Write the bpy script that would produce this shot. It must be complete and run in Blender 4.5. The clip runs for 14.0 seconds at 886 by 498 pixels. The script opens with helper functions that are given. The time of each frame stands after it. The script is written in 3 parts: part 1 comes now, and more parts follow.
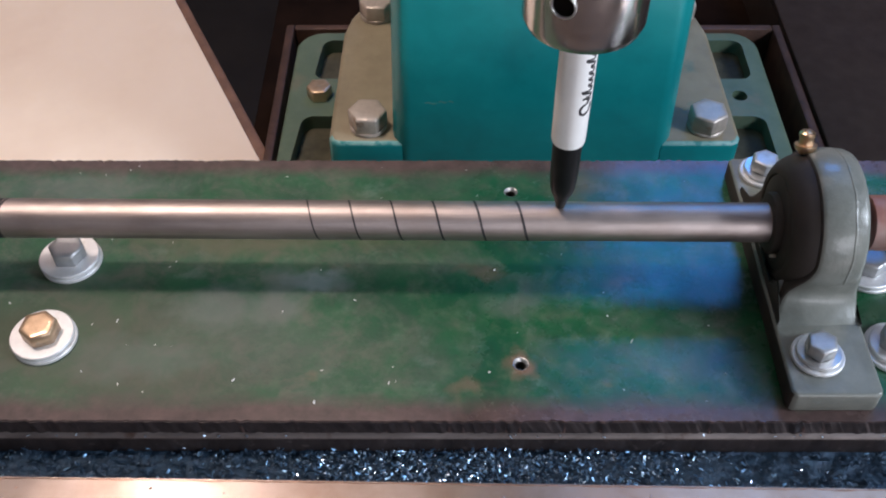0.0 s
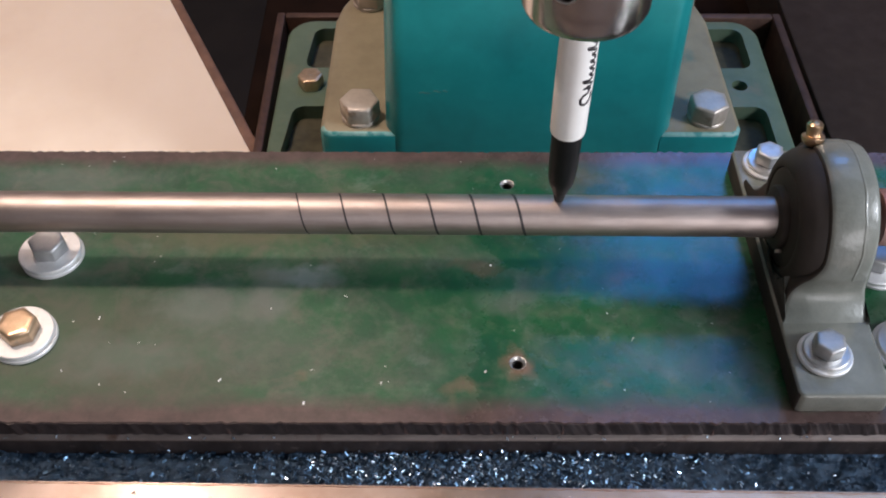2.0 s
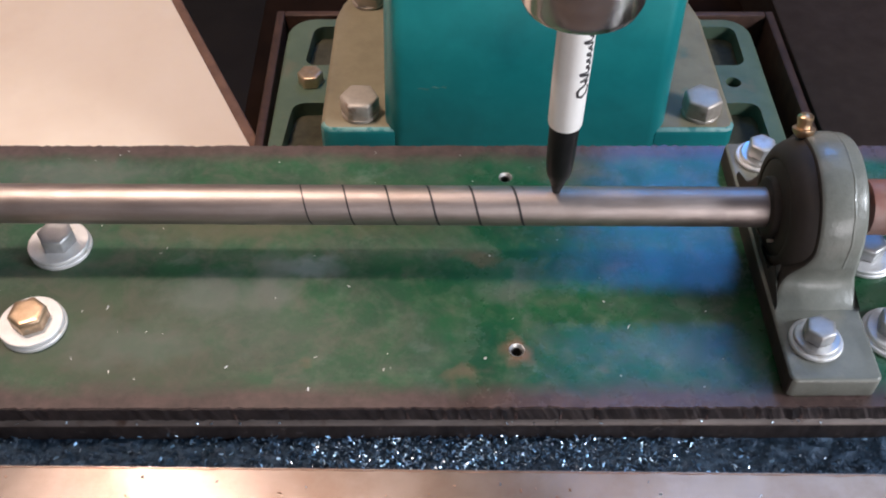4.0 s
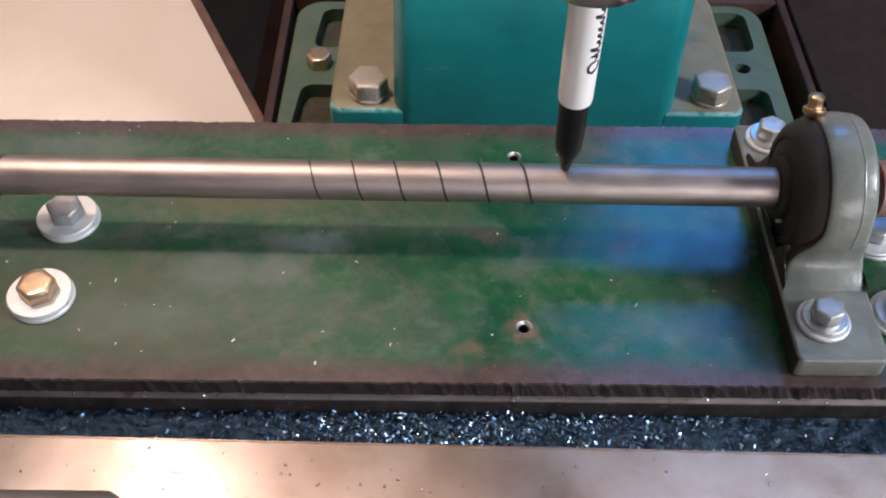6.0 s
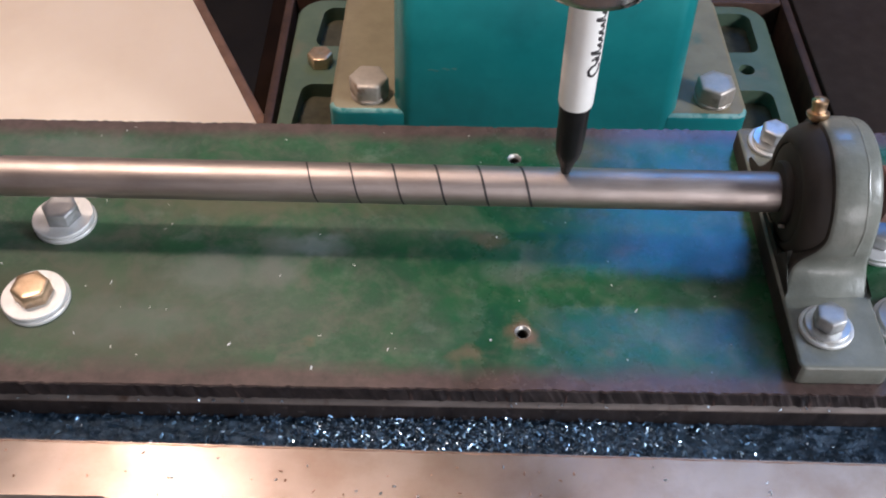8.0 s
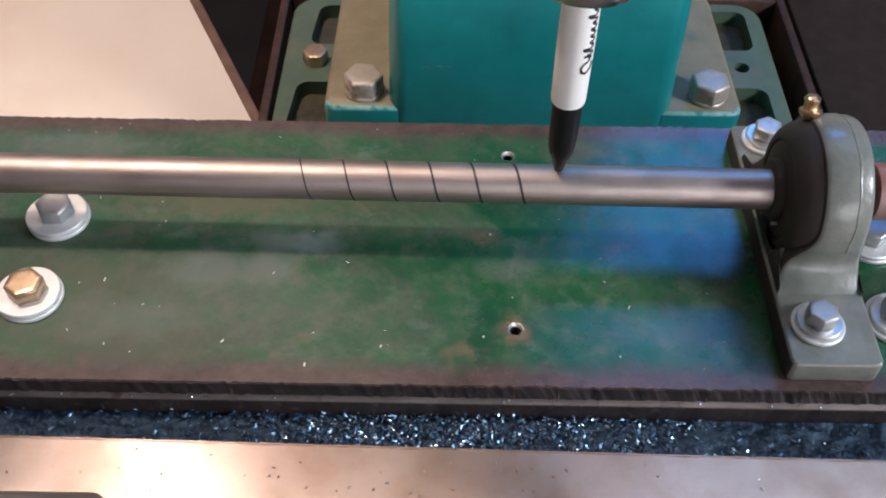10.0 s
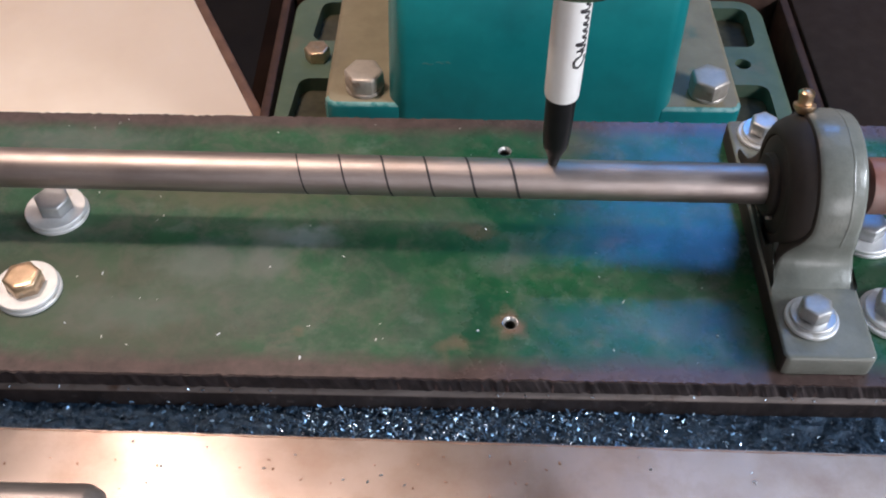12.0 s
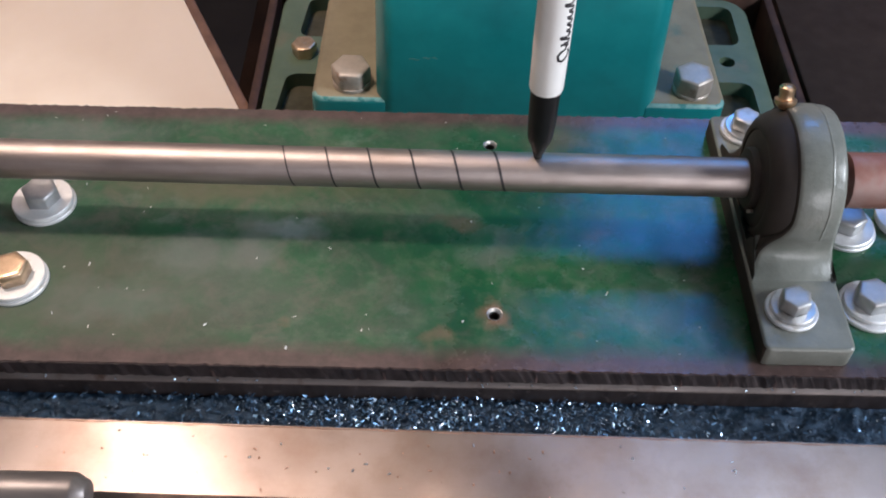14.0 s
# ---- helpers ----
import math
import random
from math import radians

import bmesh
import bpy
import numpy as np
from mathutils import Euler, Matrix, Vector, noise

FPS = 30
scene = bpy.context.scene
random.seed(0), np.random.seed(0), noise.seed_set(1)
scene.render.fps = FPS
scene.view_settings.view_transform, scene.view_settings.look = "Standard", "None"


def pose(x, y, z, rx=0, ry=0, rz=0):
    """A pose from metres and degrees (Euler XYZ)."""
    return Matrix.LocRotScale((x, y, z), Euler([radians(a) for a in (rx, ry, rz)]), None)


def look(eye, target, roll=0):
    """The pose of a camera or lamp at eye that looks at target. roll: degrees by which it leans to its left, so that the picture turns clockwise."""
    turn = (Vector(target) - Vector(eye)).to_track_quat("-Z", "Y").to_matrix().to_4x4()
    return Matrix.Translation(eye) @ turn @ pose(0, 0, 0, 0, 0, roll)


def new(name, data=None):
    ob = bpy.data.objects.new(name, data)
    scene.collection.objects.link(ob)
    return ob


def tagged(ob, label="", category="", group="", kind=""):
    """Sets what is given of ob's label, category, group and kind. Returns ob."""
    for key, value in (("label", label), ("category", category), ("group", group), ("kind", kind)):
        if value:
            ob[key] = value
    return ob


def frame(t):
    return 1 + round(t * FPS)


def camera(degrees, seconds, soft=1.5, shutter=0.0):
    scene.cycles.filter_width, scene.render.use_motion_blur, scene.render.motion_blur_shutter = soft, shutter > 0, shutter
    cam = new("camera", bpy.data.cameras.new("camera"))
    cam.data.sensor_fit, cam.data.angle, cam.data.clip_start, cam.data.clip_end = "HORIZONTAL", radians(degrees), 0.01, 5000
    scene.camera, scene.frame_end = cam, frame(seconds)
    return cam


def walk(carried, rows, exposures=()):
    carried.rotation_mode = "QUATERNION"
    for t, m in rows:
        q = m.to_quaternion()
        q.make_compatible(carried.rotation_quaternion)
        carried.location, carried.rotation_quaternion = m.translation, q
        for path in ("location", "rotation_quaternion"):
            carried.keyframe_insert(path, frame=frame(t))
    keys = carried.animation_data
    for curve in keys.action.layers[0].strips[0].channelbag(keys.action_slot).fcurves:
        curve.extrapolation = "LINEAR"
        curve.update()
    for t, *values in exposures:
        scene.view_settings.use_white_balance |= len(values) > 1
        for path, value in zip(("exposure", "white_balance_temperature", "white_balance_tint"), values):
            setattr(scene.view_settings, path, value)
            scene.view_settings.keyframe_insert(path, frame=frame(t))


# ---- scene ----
cam = camera(47.8, 14.0, soft=2.0)
PATH = [
    (0, -0.02905, -0.27528, 0.32042, -48.034, 0.118, 0.171),
    (0.5, -0.02814, -0.27120, 0.31756, -48.315, 0.279, -0.093),
    (1, -0.02722, -0.26730, 0.31446, -48.381, 0.091, -0.225),
    (1.5, -0.03065, -0.26617, 0.31326, -48.484, 0.083, 0.038),
    (2, -0.02942, -0.26461, 0.31120, -48.590, -0.188, -0.044),
    (2.5, -0.03062, -0.26694, 0.31574, -48.543, -0.127, -0.055),
    (3, -0.03032, -0.27169, 0.31446, -48.633, 0.026, 0.022),
    (3.5, -0.03050, -0.27394, 0.31476, -48.531, 0.068, 0.027),
    (4, -0.03135, -0.27400, 0.31553, -48.546, -0.280, -0.313),
    (4.2, -0.03150, -0.27785, 0.31059, -48.816, -0.054, -0.208),
    (6.5, -0.03264, -0.27867, 0.31149, -49.000, -0.661, 0.577),
    (7, -0.03113, -0.27776, 0.31062, -48.783, -0.735, 0.694),
    (7.5, -0.02993, -0.27670, 0.31060, -48.950, -0.667, 0.728),
    (8, -0.03044, -0.27403, 0.31001, -49.156, -0.540, 0.754),
    (10.5, -0.02712, -0.27492, 0.31020, -49.318, -0.675, 0.671),
    (11, -0.02448, -0.27514, 0.30870, -49.501, -0.564, 0.941),
    (11.5, -0.02533, -0.27783, 0.30811, -49.409, -0.601, 0.928),
    (12, -0.02331, -0.27723, 0.31048, -49.334, -0.305, 1.045),
    (12.5, -0.02107, -0.27878, 0.31101, -49.273, -0.459, 0.632),
    (13, -0.02033, -0.27901, 0.31126, -49.438, -0.917, 0.549),
    (13.5, -0.02228, -0.28095, 0.31107, -49.377, -1.083, 0.553),
    (14, -0.02264, -0.28200, 0.31130, -49.347, -1.004, 0.708),
]
walk(cam, [(t, pose(x, y, z, 90 + pitch, roll, yaw)) for t, x, y, z, pitch, roll, yaw in PATH],
     exposures=[(0, 0.08, 5900, 14), (1, 0.1, 5900, 14), (1.8, 0.15, 6300, 15), (4, 0.22, 6300, 15), (14, 0.18, 6150, 14)])

# ---------------------------------------------------------------- light
world = bpy.data.worlds.new("world")
scene.world = world
world.use_nodes = True
world.node_tree.nodes["Background"].inputs[0].default_value = (0.45, 0.58, 0.9, 1)
world.node_tree.nodes["Background"].inputs[1].default_value = 0.15


def area_lamp(name, place, target, sx, sy, watts, colour):
    data = bpy.data.lights.new(name, "AREA")
    data.shape, data.size, data.size_y, data.energy, data.color = "RECTANGLE", sx, sy, watts, colour
    ob = new(name, data)
    ob.matrix_world = look(place, target)
    return ob


# window daylight and the warm lamp that hangs over the bench, plus added fills
area_lamp("window_light", (0.70, 1.68, 1.77), (0.5, 0.0, 0.6), 0.56, 0.56, 11.5, (0.06, 0.34, 1.0))
# two overhead fills, added to brighten table and bench; no fixtures are known
area_lamp("cool_overhead_fill", (1.05, 0.9, 2.35), (1.05, 0.8, 0.0), 1.0, 0.65, 4.2, (0.64, 0.79, 1.0))
area_lamp("warm_overhead_fill", (-0.37, 0.92, 2.4), (-0.37, 0.82, 0.0), 1.7, 0.8, 5.0, (1.0, 0.74, 0.56))
area_lamp("bench_lamp", (-0.42, 0.18, 1.12), (-0.4, 0.15, 0.0), 0.11, 0.11, 8.8, (1.0, 0.8, 0.64))
area_lamp("warm_tube_lamp", (-0.42, 0.41, 0.97), (-0.25, 0.1, 0.0), 0.056, 0.4, 1.35, (1.0, 0.74, 0.6))
area_lamp("side_lamp", (1.05, -0.3, 0.55), (0.1, 0.0, 0.0), 0.3, 0.25, 13, (0.9, 0.96, 1.0))
# unseen fill from the front, added to brighten the column's face
area_lamp("south_fill_light", (0.75, -1.5, 0.42), (0.0, 0.2, 0.0), 1.0, 0.6, 10, (1.0, 0.97, 0.95))


# ---------------------------------------------------------------- materials
def nodes_of(name):
    m = bpy.data.materials.new(name)
    m.use_nodes = True
    return m, m.node_tree, m.node_tree.nodes["Principled BSDF"]


def noise_node(nt, scale, detail=6.0, rough=0.6, coords=None):
    n = nt.nodes.new("ShaderNodeTexNoise")
    n.inputs["Scale"].default_value, n.inputs["Detail"].default_value, n.inputs["Roughness"].default_value = scale, detail, rough
    if coords is None:
        coords = nt.nodes.new("ShaderNodeTexCoord").outputs["Object"]
    nt.links.new(coords, n.inputs["Vector"])
    return n.outputs["Fac"]


def ramp(nt, fac, stops):
    r = nt.nodes.new("ShaderNodeValToRGB")
    e = r.color_ramp.elements
    while len(e) < len(stops):
        e.new(0.5)
    for k, (p, c) in enumerate(stops):
        e[k].position, e[k].color = p, (*c, 1) if len(c) == 3 else c
    nt.links.new(fac, r.inputs[0])
    return r.outputs["Color"]


def mix(nt, fac, a, b):
    n = nt.nodes.new("ShaderNodeMix")
    n.data_type = "RGBA"
    if isinstance(fac, float):
        n.inputs[0].default_value = fac
    else:
        nt.links.new(fac, n.inputs[0])
    for s, v in ((6, a), (7, b)):
        if isinstance(v, tuple):
            n.inputs[s].default_value = (*v, 1)
        else:
            nt.links.new(v, n.inputs[s])
    return n.outputs[2]


def bump(nt, bsdf, height, strength, distance):
    b = nt.nodes.new("ShaderNodeBump")
    b.inputs["Strength"].default_value, b.inputs["Distance"].default_value = strength, distance
    nt.links.new(height, b.inputs["Height"])
    nt.links.new(b.outputs[0], bsdf.inputs["Normal"])


def stretched(nt, sx, sy, sz):
    t = nt.nodes.new("ShaderNodeTexCoord")
    m = nt.nodes.new("ShaderNodeMapping")
    m.inputs["Scale"].default_value = (sx, sy, sz)
    nt.links.new(t.outputs["Object"], m.inputs[0])
    return m.outputs[0]


def surface(name, dark, light, scale, rough=(0.4, 0.6), metal=0.0, relief=0.1, stain=None, stain_scale=60.0, stain_at=(0.6, 0.75), coat=0.0, stretch=None, depth=0.0003, shine=0.5):
    """A worn surface: two tones in a grain, a stain of a third colour, uneven gloss and fine relief."""
    m, nt, b = nodes_of(name)
    co = stretched(nt, *stretch) if stretch else None
    grain = noise_node(nt, scale, 8, 0.65, co)
    colour = ramp(nt, grain, [(0.3, dark), (0.7, light)])
    if stain:
        spots = ramp(nt, noise_node(nt, stain_scale, 5, 0.6), [(stain_at[0], (0, 0, 0)), (stain_at[1], (1, 1, 1))])
        colour = mix(nt, spots, colour, stain)
    nt.links.new(colour, b.inputs["Base Color"])
    gloss = ramp(nt, noise_node(nt, scale * 0.37, 5, 0.6), [(0.3, (rough[0],) * 3), (0.7, (rough[1],) * 3)])
    nt.links.new(gloss, b.inputs["Roughness"])
    b.inputs["Metallic"].default_value = metal
    b.inputs["Coat Weight"].default_value = coat
    b.inputs["Specular IOR Level"].default_value = shine
    if relief:
        bump(nt, b, noise_node(nt, scale * 2.3, 6, 0.6, co), relief, depth)
    return m


DUST, SCUFF = (0.13, 0.145, 0.13), (0.16, 0.1, 0.065)
BLOTS = [
    (-0.18, -0.035, 0.075, 0.045, (0.06, 0.066, 0.04), 0.6), (-0.11, -0.035, 0.045, 0.022, (0.10, 0.11, 0.09), 0.4), (-0.135, -0.058, 0.05, 0.012, (0.085, 0.07, 0.055), 0.45),
    (-0.097, -0.012, 0.012, 0.02, DUST, 0.7), (-0.124, -0.018, 0.025, 0.014, DUST, 0.6), (-0.084, -0.004, 0.016, 0.007, (0.2, 0.23, 0.24), 0.6),
    (-0.004, -0.018, 0.014, 0.010, DUST, 0.45), (-0.0215, -0.06, 0.009, 0.006, SCUFF, 0.5), (-0.013, 0.0, 0.012, 0.006, SCUFF, 0.5),
    (-0.15, -0.045, 0.03, 0.014, DUST, 0.4), (-0.19, 0.05, 0.05, 0.012, DUST, 0.5), (-0.06, 0.03, 0.05, 0.02, (0.1, 0.1, 0.05), 0.5),
    (-0.12, 0.02, 0.06, 0.016, (0.12, 0.12, 0.07), 0.6), (0.06, -0.045, 0.02, 0.012, DUST, 0.25), (0.0008, -0.0475, 0.0085, 0.0085, SCUFF, 0.9), (0.03, 0.052, 0.02, 0.008, SCUFF, 0.4),
]


def plate_paint():
    """Old green machine enamel, thin, dusty and rubbed through to brown along the long edges."""
    m, nt, b = nodes_of("worn_green_enamel")
    geo = nt.nodes.new("ShaderNodeTexCoord")
    sep = nt.nodes.new("ShaderNodeSeparateXYZ")
    nt.links.new(geo.outputs["Object"], sep.inputs[0])
    green = ramp(nt, noise_node(nt, 26, 7, 0.62), [(0.25, (0.006, 0.042, 0.022)), (0.5, (0.007, 0.073, 0.028)), (0.75, (0.012, 0.105, 0.037))])
    wisps = noise_node(nt, 42, 9, 0.7, stretched(nt, 0.8, 1.2, 1))
    wisps.node.inputs["Distortion"].default_value = 0.35
    dust = ramp(nt, wisps, [(0.46, (0, 0, 0)), (0.64, (0.55, 0.55, 0.55))])
    colour = mix(nt, dust, green, (0.066, 0.078, 0.062))
    fine = ramp(nt, noise_node(nt, 110, 6, 0.62), [(0.5, (0, 0, 0)), (0.7, (0.55, 0.55, 0.55))])
    colour = mix(nt, fine, colour, (0.08, 0.125, 0.075))
    dark = ramp(nt, noise_node(nt, 75, 6, 0.7), [(0.56, (0, 0, 0)), (0.75, (0.6, 0.6, 0.6))])
    colour = mix(nt, dark, colour, (0.008, 0.03, 0.015))
    scuff = ramp(nt, noise_node(nt, 33, 4, 0.5, stretched(nt, 1, 1.4, 1)), [(0.67, (0, 0, 0)), (0.73, (0.55, 0.55, 0.55))])
    colour = mix(nt, scuff, colour, (0.13, 0.085, 0.055))
    # a finer net of pale rubbed scratches and flecks, thicker in some places
    net = noise_node(nt, 70, 10, 0.75)
    net.node.inputs["Distortion"].default_value = 0.35
    flecks = ramp(nt, net, [(0.52, (0, 0, 0)), (0.64, (1, 1, 1))])
    where = ramp(nt, noise_node(nt, 17, 4, 0.6), [(0.42, (0, 0, 0)), (0.66, (0.4, 0.4, 0.4))])
    both = nt.nodes.new("ShaderNodeMath")
    both.operation = "MULTIPLY"
    nt.links.new(flecks, both.inputs[0])
    nt.links.new(where, both.inputs[1])
    colour = mix(nt, both.outputs[0], colour, (0.16, 0.2, 0.17))
    pits = ramp(nt, noise_node(nt, 260, 5, 0.6), [(0.62, (0, 0, 0)), (0.7, (0.6, 0.6, 0.6))])
    colour = mix(nt, pits, colour, (0.03, 0.045, 0.03))
    # grey dust in torn clouds, thicker towards one end
    end = nt.nodes.new("ShaderNodeMapRange")
    end.inputs["From Min"].default_value, end.inputs["From Max"].default_value = 0.02, -0.10
    end.inputs["To Min"].default_value = 0.12
    nt.links.new(sep.outputs["X"], end.inputs[0])
    torn = noise_node(nt, 58, 10, 0.72)
    torn.node.inputs["Distortion"].default_value = 0.6
    thick = nt.nodes.new("ShaderNodeMath")
    thick.operation = "MULTIPLY"
    nt.links.new(ramp(nt, torn, [(0.48, (0, 0, 0)), (0.64, (0.62, 0.62, 0.62))]), thick.inputs[0])
    nt.links.new(end.outputs[0], thick.inputs[1])
    colour = mix(nt, thick.outputs[0], colour, (0.10, 0.096, 0.075))
    # single smudges of dust, rubbed patches, and the rusty ring round the front hole
    warp = nt.nodes.new("ShaderNodeVectorMath")
    warp.operation = "MULTIPLY_ADD"
    nz = nt.nodes.new("ShaderNodeTexNoise")
    nz.inputs["Scale"].default_value, nz.inputs["Detail"].default_value = 90, 6
    nt.links.new(geo.outputs["Object"], nz.inputs["Vector"])
    nt.links.new(nz.outputs["Color"], warp.inputs[0])
    warp.inputs[1].default_value = (0.022, 0.022, 0)
    nt.links.new(geo.outputs["Object"], warp.inputs[2])
    for x, y, rx, ry, tint, amount in BLOTS:
        mp = nt.nodes.new("ShaderNodeMapping")
        mp.vector_type = "TEXTURE"
        mp.inputs["Location"].default_value, mp.inputs["Scale"].default_value = (x + 0.011, y + 0.011, 0), (rx, ry, 1000)
        nt.links.new(warp.outputs[0], mp.inputs[0])
        ln = nt.nodes.new("ShaderNodeVectorMath")
        ln.operation = "LENGTH"
        nt.links.new(mp.outputs[0], ln.inputs[0])
        rg = nt.nodes.new("ShaderNodeMapRange")
        rg.inputs["From Min"].default_value, rg.inputs["From Max"].default_value = 1.0, 0.35
        rg.inputs["To Max"].default_value = amount
        nt.links.new(ln.outputs["Value"], rg.inputs[0])
        colour = mix(nt, rg.outputs[0], colour, tint)
    # bare brown steel in an uneven strip along both long edges
    wob = nt.nodes.new("ShaderNodeMath")
    wob.operation = "MULTIPLY_ADD"
    nt.links.new(noise_node(nt, 45, 6, 0.7, stretched(nt, 0.6, 1, 1)), wob.inputs[0])
    wob.inputs[1].default_value = 0.016
    wob.inputs[2].default_value = -0.008
    off = nt.nodes.new("ShaderNodeMath")
    off.operation = "ADD"
    nt.links.new(sep.outputs["Y"], off.inputs[0])
    off.inputs[1].default_value = 0.0025
    far = nt.nodes.new("ShaderNodeMath")
    far.operation = "ABSOLUTE"
    nt.links.new(off.outputs[0], far.inputs[0])
    add = nt.nodes.new("ShaderNodeMath")
    add.operation = "ADD"
    nt.links.new(far.outputs[0], add.inputs[0])
    nt.links.new(wob.outputs[0], add.inputs[1])
    edge = nt.nodes.new("ShaderNodeMapRange")
    edge.inputs["From Min"].default_value, edge.inputs["From Max"].default_value = 0.0585, 0.0665
    nt.links.new(add.outputs[0], edge.inputs[0])
    rust = ramp(nt, noise_node(nt, 120, 6, 0.7), [(0.3, (0.042, 0.027, 0.025)), (0.7, (0.10, 0.064, 0.058))])
    colour = mix(nt, edge.outputs[0], colour, rust)
    nt.links.new(colour, b.inputs["Base Color"])
    gloss = ramp(nt, noise_node(nt, 40, 6, 0.7), [(0.3, (0.21,) * 3), (0.7, (0.33,) * 3)])
    # one end lies under a dull film of dust
    film = nt.nodes.new("ShaderNodeMapRange")
    film.inputs["From Min"].default_value, film.inputs["From Max"].default_value = -0.01, -0.12
    nt.links.new(sep.outputs["X"], film.inputs[0])
    nt.links.new(mix(nt, film.outputs[0], gloss, (0.62, 0.62, 0.62)), b.inputs["Roughness"])
    b.inputs["Specular IOR Level"].default_value = 0.5
    bump(nt, b, noise_node(nt, 420, 6, 0.65), 0.35, 0.0003)
    return m


def table_steel():
    """Ground steel with a thin film of rust, brown spots and light scratches."""
    m, nt, b = nodes_of("ground_table_steel")
    tone = ramp(nt, noise_node(nt, 22, 6, 0.6), [(0.3, (0.34, 0.27, 0.235)), (0.7, (0.46, 0.385, 0.345))])
    spots = ramp(nt, noise_node(nt, 95, 4, 0.55), [(0.7, (0, 0, 0)), (0.75, (0.85, 0.85, 0.85))])
    colour = mix(nt, spots, tone, (0.1, 0.055, 0.03))
    film = ramp(nt, noise_node(nt, 34, 6, 0.7), [(0.45, (0, 0, 0)), (0.75, (0.75, 0.75, 0.75))])
    colour = mix(nt, film, colour, (0.27, 0.175, 0.125))
    nt.links.new(colour, b.inputs["Base Color"])
    b.inputs["Metallic"].default_value = 0.72
    gloss = ramp(nt, noise_node(nt, 50, 6, 0.7), [(0.3, (0.17,) * 3), (0.7, (0.27,) * 3)])
    nt.links.new(gloss, b.inputs["Roughness"])
    bump(nt, b, noise_node(nt, 500, 4, 0.6, stretched(nt, 0.12, 1, 1)), 0.12, 0.0002)
    return m


def sawn_steel():
    """Dark sawn steel; the saw's slanting strokes lie bright over one stretch of it."""
    m, nt, b = nodes_of("sawn_brown_steel_with_strokes")
    tone = ramp(nt, noise_node(nt, 160, 7, 0.65), [(0.3, (0.014, 0.011, 0.012)), (0.7, (0.05, 0.039, 0.039))])
    t = nt.nodes.new("ShaderNodeTexCoord")
    turn = nt.nodes.new("ShaderNodeMapping")
    turn.inputs["Rotation"].default_value = (0, radians(24), 0)
    nt.links.new(t.outputs["Object"], turn.inputs[0])
    draw = nt.nodes.new("ShaderNodeMapping")
    draw.inputs["Scale"].default_value = (1, 0.1, 0.045)
    nt.links.new(turn.outputs[0], draw.inputs[0])
    lines = noise_node(nt, 520, 4, 0.6, draw.outputs[0])
    strokes = ramp(nt, lines, [(0.5, (0, 0, 0)), (0.68, (1, 1, 1))])
    sep = nt.nodes.new("ShaderNodeSeparateXYZ")
    nt.links.new(t.outputs["Object"], sep.inputs[0])
    reach = nt.nodes.new("ShaderNodeMapRange")
    reach.inputs["From Min"].default_value, reach.inputs["From Max"].default_value = -0.04, 0.09
    reach.inputs["To Min"].default_value, reach.inputs["To Max"].default_value = 0.05, 0.35
    nt.links.new(sep.outputs["X"], reach.inputs[0])
    both = nt.nodes.new("ShaderNodeMath")
    both.operation = "MULTIPLY"
    nt.links.new(strokes, both.inputs[0])
    nt.links.new(reach.outputs[0], both.inputs[1])
    nt.links.new(mix(nt, both.outputs[0], tone, (0.32, 0.27, 0.27)), b.inputs["Base Color"])
    b.inputs["Metallic"].default_value = 0.4
    b.inputs["Roughness"].default_value = 0.5
    bump(nt, b, lines, 0.5, 0.0006)
    return m


PLATE = plate_paint()
SAWN = sawn_steel()
TABLE = table_steel()
EDGE = surface("sawn_brown_steel", (0.018, 0.014, 0.014), (0.055, 0.043, 0.042), 160, (0.4, 0.6), 0.5, 0.5, (0.16, 0.13, 0.12), 200, (0.6, 0.8), stretch=(1, 0.4, 0.25))
LIP = surface("pale_steel_lip", (0.09, 0.075, 0.07), (0.2, 0.17, 0.16), 120, (0.45, 0.6), 0.6, 0.6, (0.08, 0.05, 0.04), 90, (0.6, 0.75), stretch=(0.3, 1, 1))
SHAFT = surface("drawn_steel", (0.36, 0.305, 0.285), (0.50, 0.43, 0.405), 300, (0.44, 0.56), 1.0, 0.12, (0.38, 0.315, 0.285), 60, (0.5, 0.8), stretch=(0.08, 1, 1), depth=0.0002)
INK = surface("black_ink", (0.012, 0.011, 0.013), (0.03, 0.025, 0.028), 400, (0.4, 0.6), 0.0, 0.0)
CAST = surface("grey_green_cast_paint", (0.13, 0.138, 0.12), (0.195, 0.203, 0.178), 90, (0.26, 0.42), 0.0, 0.4, (0.23, 0.23, 0.2), 70, (0.62, 0.8), coat=0.2, depth=0.0009)
# bearing brown, also the painted shade of the pillow block's shaft side
SEAL_SHADE = surface("dark_bearing_steel_and_shade", (0.018, 0.013, 0.0105), (0.042, 0.031, 0.025), 60, (0.6, 0.75), 0.1, 0.2)
ZINC = surface("zinc_plated_steel", (0.5, 0.5, 0.5), (0.68, 0.68, 0.66), 260, (0.28, 0.45), 0.9, 0.12, (0.4, 0.38, 0.34), 150, (0.6, 0.8))
HEADS = surface("dull_zinc_bolt_head", (0.36, 0.37, 0.38), (0.5, 0.5, 0.5), 220, (0.38, 0.5), 0.7, 0.15, (0.3, 0.28, 0.25), 130, (0.6, 0.8))
